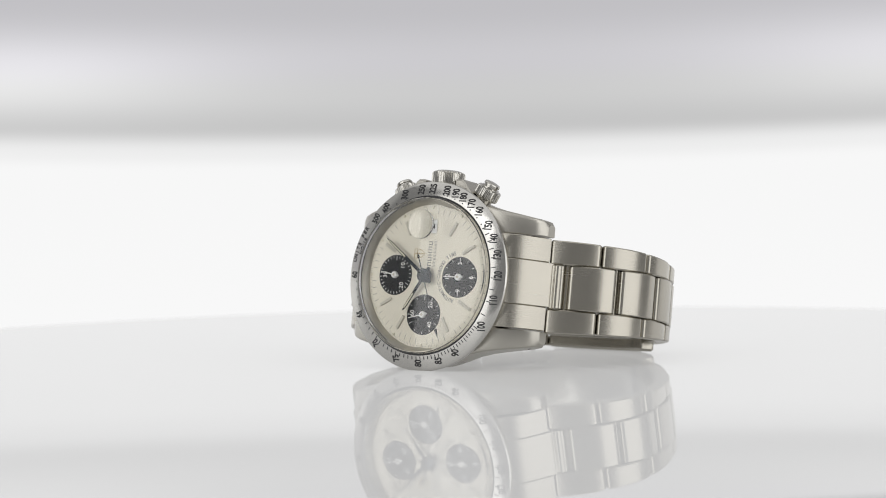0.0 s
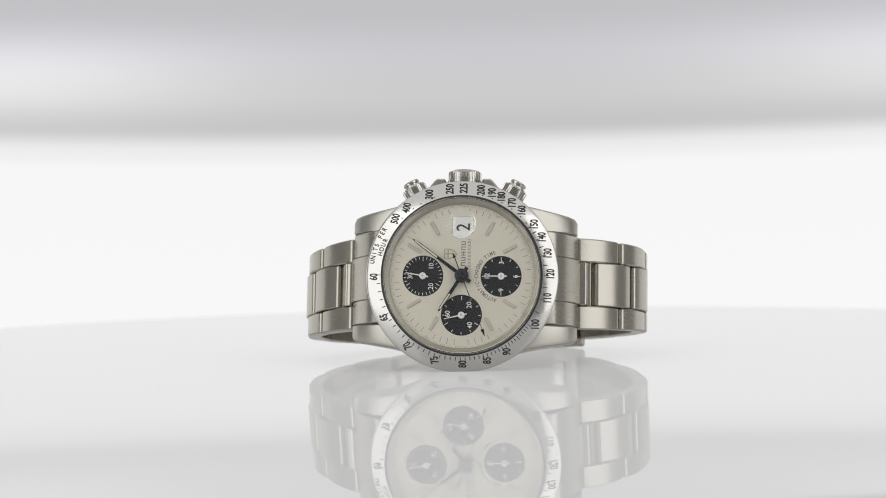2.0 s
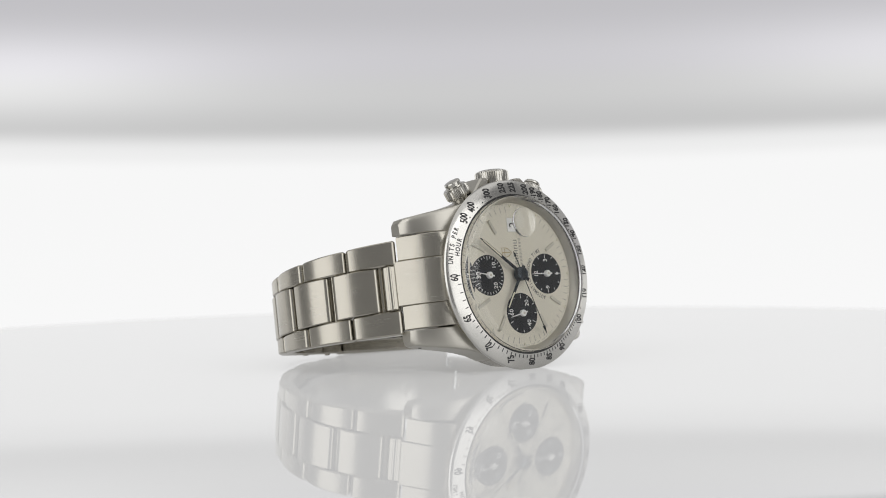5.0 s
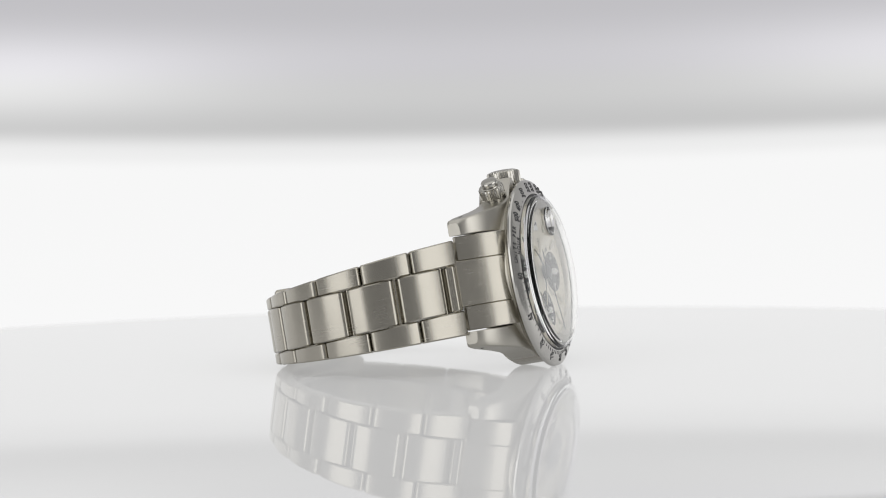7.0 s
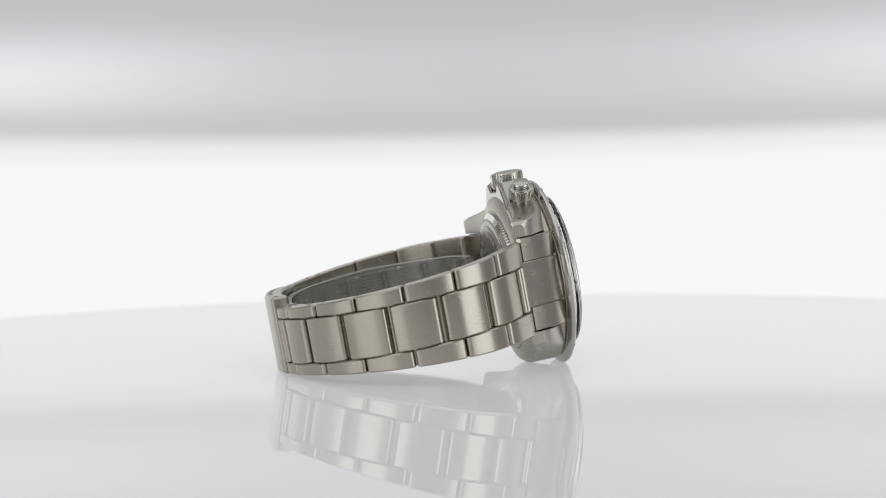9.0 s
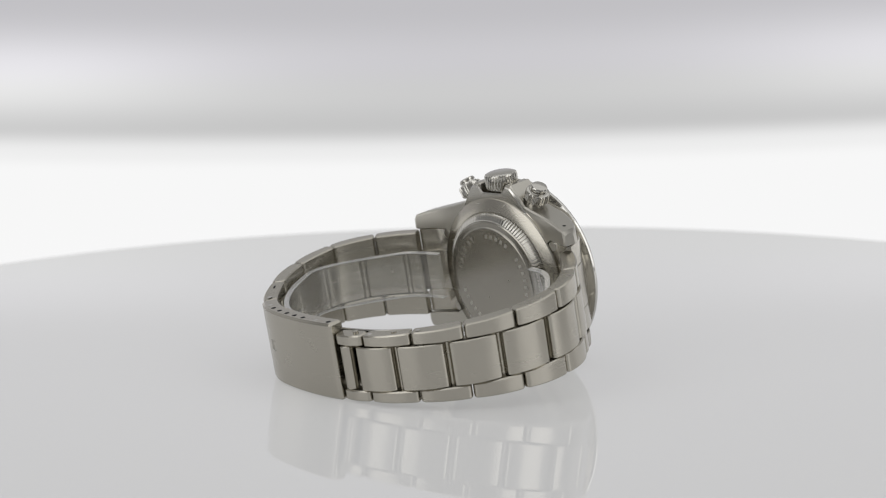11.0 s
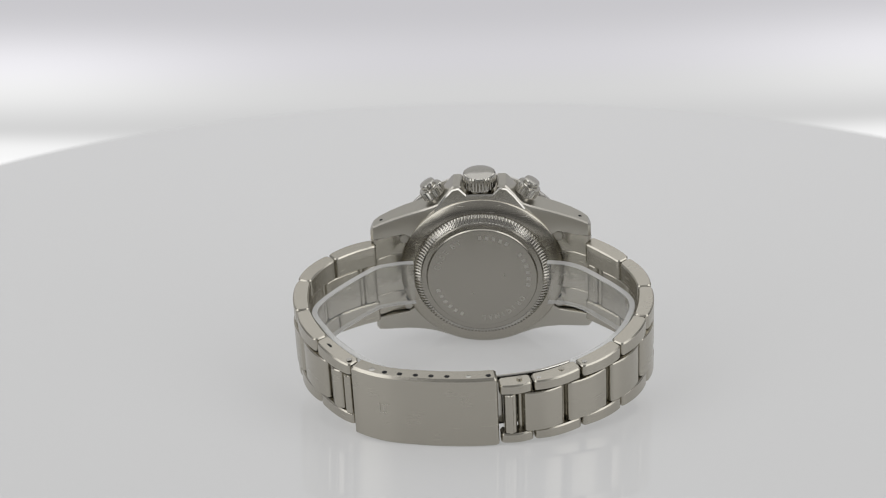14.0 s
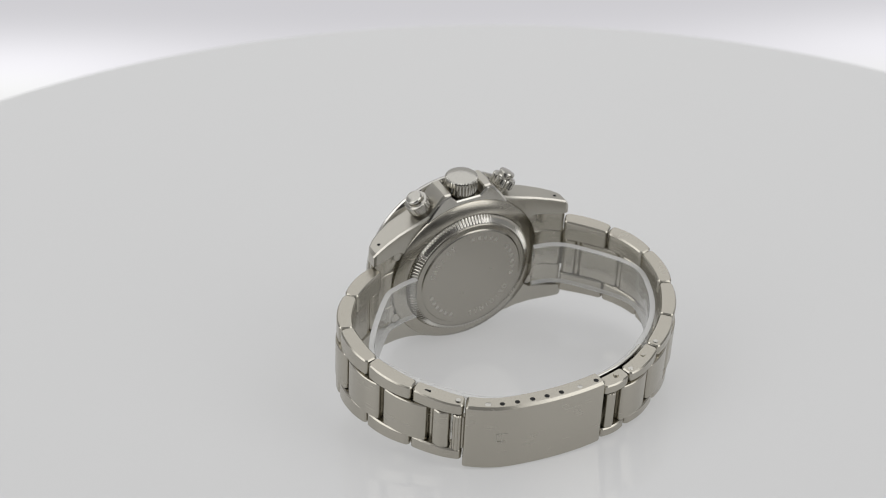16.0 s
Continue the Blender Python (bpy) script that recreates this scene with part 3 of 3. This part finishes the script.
def build_bracelet():
    clasp0, clasp1 = spot(4.5, -60.0), spot(-25.4, -54.4)
    runs = [(0.0, clasp0, [1, 1, 1, 1, 1, 1, 0.65], 1), (LEN[-1], clasp1, [1, 1, 1, 1, 1], -1)]
    for start, stop, shares, sgn in runs:
        n, pitch = len(shares), (stop - start) / sum(shares)
        ends = [start + pitch * sum(shares[:i]) for i in range(n + 1)]
        for i in range(n):
            a, b = sorted((ends[i], ends[i + 1]))
            y, z = at((a + b) / 2)[0]
            c, h = middle(y, z), half(z)
            for sx in (1, -1):
                x1, wide = c + h, h - 4.75
                part("outer_link", prism(band(a + 0.18, b - 0.18, 3.1, 0.15, crown=0.3), 0.0, wide, 0.28,
                                         lambda u, v, w: (middle(u, v) + sx * (4.75 + w * (half(v) - 4.75) / wide), u, v)), BRUSHED, watch)
                if sx > 0 and i >= n - (3 if sgn > 0 else 1):
                    p, nn = at(b - 1.5 if sgn > 0 else a + 1.5)
                    q = p - nn * 1.55
                    part("pin_end", lathe([(0, 0.02), (0.5, 0.02), (0.55, -0.03)], 20, m=Matrix.Translation((x1, q.x, q.y)) @ pose(0, 0, 0, 0, 90, 0)), POLISHED, watch)
        cuts = [start] + [ends[i] * 0.64 + ends[i + 1] * 0.36 for i in range(n)] + [stop]
        for i, (u, v) in enumerate(zip(cuts, cuts[1:])):
            a, b = sorted((u, v))
            c = middle(*at((a + b) / 2)[0])
            pieces = [(a + 0.5, b - 0.5)]
            if i == n:
                pieces = [(a + 1.0, b - 1.0)] if sgn > 0 else [(a + 0.3, a + 2.3), (a + 2.9, b - 0.6)]
            for u0, u1 in pieces:
                part("center_link", prism(band(u0, u1, 3.0, 0.0, crown=0.3), -4.65, 4.65, 0.2, lambda u, v, w: (middle(u, v) + w, u, v)), BRUSHED, watch)
            p, nn = at(u + (0.0 if i else 0.9 * sgn))
            q = p - nn * 2.0
            part("link_pin", lathe([(0, -7.5), (0.6, -7.5), (0.6, 7.5), (0, 7.5)], 16, m=Matrix.Translation((c, q.x, q.y)) @ pose(0, 0, 0, 0, 90, 0)), BRUSHED, watch)
    # slot in the link's edge: its shade laid on as a dark strip
    p, nn = at(clasp1 + 8.5)
    q, tan = p - nn * 1.6, Vector((nn.y, -nn.x))
    lift = middle(q.x, q.y) + half(q.y)
    part("slot", prism(rounded(0.9, 0.22, 0.15, 2), -0.2, 0.03, 0.02, lambda u, v, w: (lift + w, q.x + tan.x * u + nn.x * v, q.y + tan.y * u + nn.y * v)), HOLE_SHADE, watch)
    # end pieces between the lugs
    for sy in (1, -1):
        for x0, x1, lift in ((4.75, 9.8, 0), (-9.8, -4.75, 0), (-4.72, 4.72, 0.12)):
            tip = (24.3, -9.4) if lift == 0 else (24.9, -10.0)
            poly = [(15.5, -0.9), (18.2, -1.0 + lift), (20.2, -2.6 + lift), (21.8, -4.6 + lift), (23.2, -7.0 + lift), tip, (23.7, -10.1), (22.6, -9.7), (20.5, -8.3), (17.5, -7.65), (15.2, -7.5)]
            part("end_link", prism([(sy * y, z) for y, z in poly], x0, x1, 0.15, side), BRUSHED, watch, angle=40)
        # slots on the back of the end pieces, their shade put on as dark strips
        slot = prism(rounded(1.5, 0.2, 0.15, 2), -7.66, -7.3, 0.03, flat)
        slot.transform(pose(-7.6, sy * 16.9, 0, 0, 0, sy * 27))
        part("slot", slot, HOLE_SHADE, watch)
        for x in (8.6, -8.6):
            part("locking_tab", lathe([(0, -7.85), (0.95, -7.83), (1.1, -7.7), (1.1, -7.3), (0, -7.3)], 24, m=pose(x, sy * 17.0, 0)), CASE, watch)
    # folding clasp
    zt = 6.3
    clasp = part("clasp", prism(band(clasp0 + 0.2, clasp1 - 0.2, 3.8, -0.2, 16, 0.7), -10.2, zt, 0.5, side), BRUSHED, watch, "brushed folding clasp cover")
    # near-black discs carry the shade of the adjustment holes
    for k, gap in enumerate((1.9, 6.0, 10.4, 13.7, 16.9, 20.2, 23.5)):
        p, nn = at(clasp0 + gap)
        q = p - nn * 1.2
        mat = POLISHED if k == 1 else HOLE_SHADE
        part("adjustment_hole" if mat is HOLE_SHADE else "clasp_pin", lathe([(0, 0.04), (0.48, 0.04), (0.55, 0.0)], 20, m=Matrix.Translation((zt, q.x, q.y)) @ pose(0, 0, 0, 0, 90, 0)), mat, clasp)
    p, nn = at(clasp1 - 4.9)
    q = p - nn * 1.2
    part("clasp_pin", lathe([(0, 0.06), (0.55, 0.06), (0.65, 0.0)], 20, m=Matrix.Translation((zt, q.x, q.y)) @ pose(0, 0, 0, 0, 90, 0)), POLISHED, clasp)
    part("clasp_lip", prism(band(clasp1 - 0.3, clasp1 + 0.9, 1.6, 0.9, 4, 0.4), -6.0, 2.5, 0.2, side), BRUSHED, clasp)
    part("clasp_blade", prism(band(clasp0 - 17.5, clasp1 - 4, 0.7, 3.75, 20, 0.25), -7.6, 4.2, 0.15, side), POLISHED, watch)
    # faint emblem on the clasp
    p, nn = at(clasp0 + 23.5)
    tan = Vector((nn.y, -nn.x))
    for dx, du, w, h in ((0.0, 0.0, 1.3, 0.07), (1.2, 0.0, 0.07, 1.1), (-0.9, 0.0, 0.07, 0.8), (0.2, 1.0, 1.1, 0.07)):
        c0 = p + nn * 0.21 + tan * du
        bm = prism([(-w, -h), (w, -h), (w, h), (-w, h)], -0.02, 0.02, 0.005, lambda u, v, ww: (-1.8 + dx + u, c0.x + tan.x * v + nn.x * ww, c0.y + tan.y * v + nn.y * ww))
        part("clasp_mark", bm, CASE, clasp)


def build_cuff():
    """A clear plastic strip that holds the bracelet open from within."""
    pts = []
    for k in range(41):
        s = 6.5 + (LEN[-1] - 13.0) * k / 40
        p, nn = at(s)
        pts.append(p - nn * 4.3)
    first, last = Vector((14.6, -12.4)), Vector((-15.0, -12.4))
    ctrl = [first, Vector((19.6, -13.4)), Vector((24.6, -17.0))] + pts[4:-4:3] + [Vector((-25.0, -16.6)), Vector((-19.8, -13.4)), last]
    run = smooth_path([(p.x, p.y) for p in ctrl], 8)
    outer, inner = [], []
    for i, p in enumerate(run):
        t = (run[min(i + 1, len(run) - 1)] - run[max(i - 1, 0)]).normalized()
        nn = Vector((-t.y, t.x)) * 1.0
        outer.append((p.x, p.y))
        inner.append((p.x - nn.x * 1.2, p.y - nn.y * 1.2))
    cuff = part("display_cuff", prism(outer + inner[::-1], -5.2, 5.2, 0.2, lambda u, v, w: (w + middle(u, v) + 0.9, u, v)), CUFF)
    tagged(cuff, "clear plastic strip curled inside the watch bracelet", "display cuff")
    for lo, hi in ((5.0, 5.24), (-5.24, -5.0)):
        part("cut_edge", prism(outer + inner[::-1], lo, hi, 0.05, lambda u, v, w: (w + middle(u, v) + 0.9, u, v)), EDGE, cuff, "frosted cut edge of clear plastic")
    cuff.visible_shadow = False
    return cuff


build_case()
build_bezel()
build_dial()
build_hands()
build_crystal()
build_crown()
build_bracelet()
cuff = build_cuff()

# the watch leans back on its case flank and on the clasp's edge
SEAT = Matrix(((0.02731, -0.99893, -0.03731, -0.002169), (0.16092, 0.04124, -0.98611, -0.015103), (0.98659, 0.02093, 0.16187, 0.019859), (0, 0, 0, 1)))
SEAT = Matrix.Translation(SEAT.translation) @ SEAT.to_quaternion().to_matrix().to_4x4()


# ---- motion: the disc turns steadily; from about eight seconds on it tips towards the camera ----
TIPS = {8: 0, 8.5: 0, 9: 1.19, 9.5: 2.56, 10: 4.08, 10.5: 5.73, 11: 7.52, 11.5: 9.42, 12: 11.42, 12.5: 13.39, 13: 15.35, 13.5: 17.21, 14: 19.08, 14.5: 20.95, 15: 22.8, 15.5: 24.59, 16: 26.38}


def motions():
    disc, held, strip = [], [], []
    for i in range(33):
        t = i * 0.5
        m = pose(0, 0.00348, 0.02107, TIPS.get(t, 0.0)) @ pose(0, -0.00348, -0.02107) @ pose(0, 0, 0, 0, 0, 15.147 * (t - 2.1665))
        disc.append((t, m))
        held.append((t, m @ SEAT))
    walk(turntable, disc)
    walk(watch, held)
    walk(cuff, held)


motions()
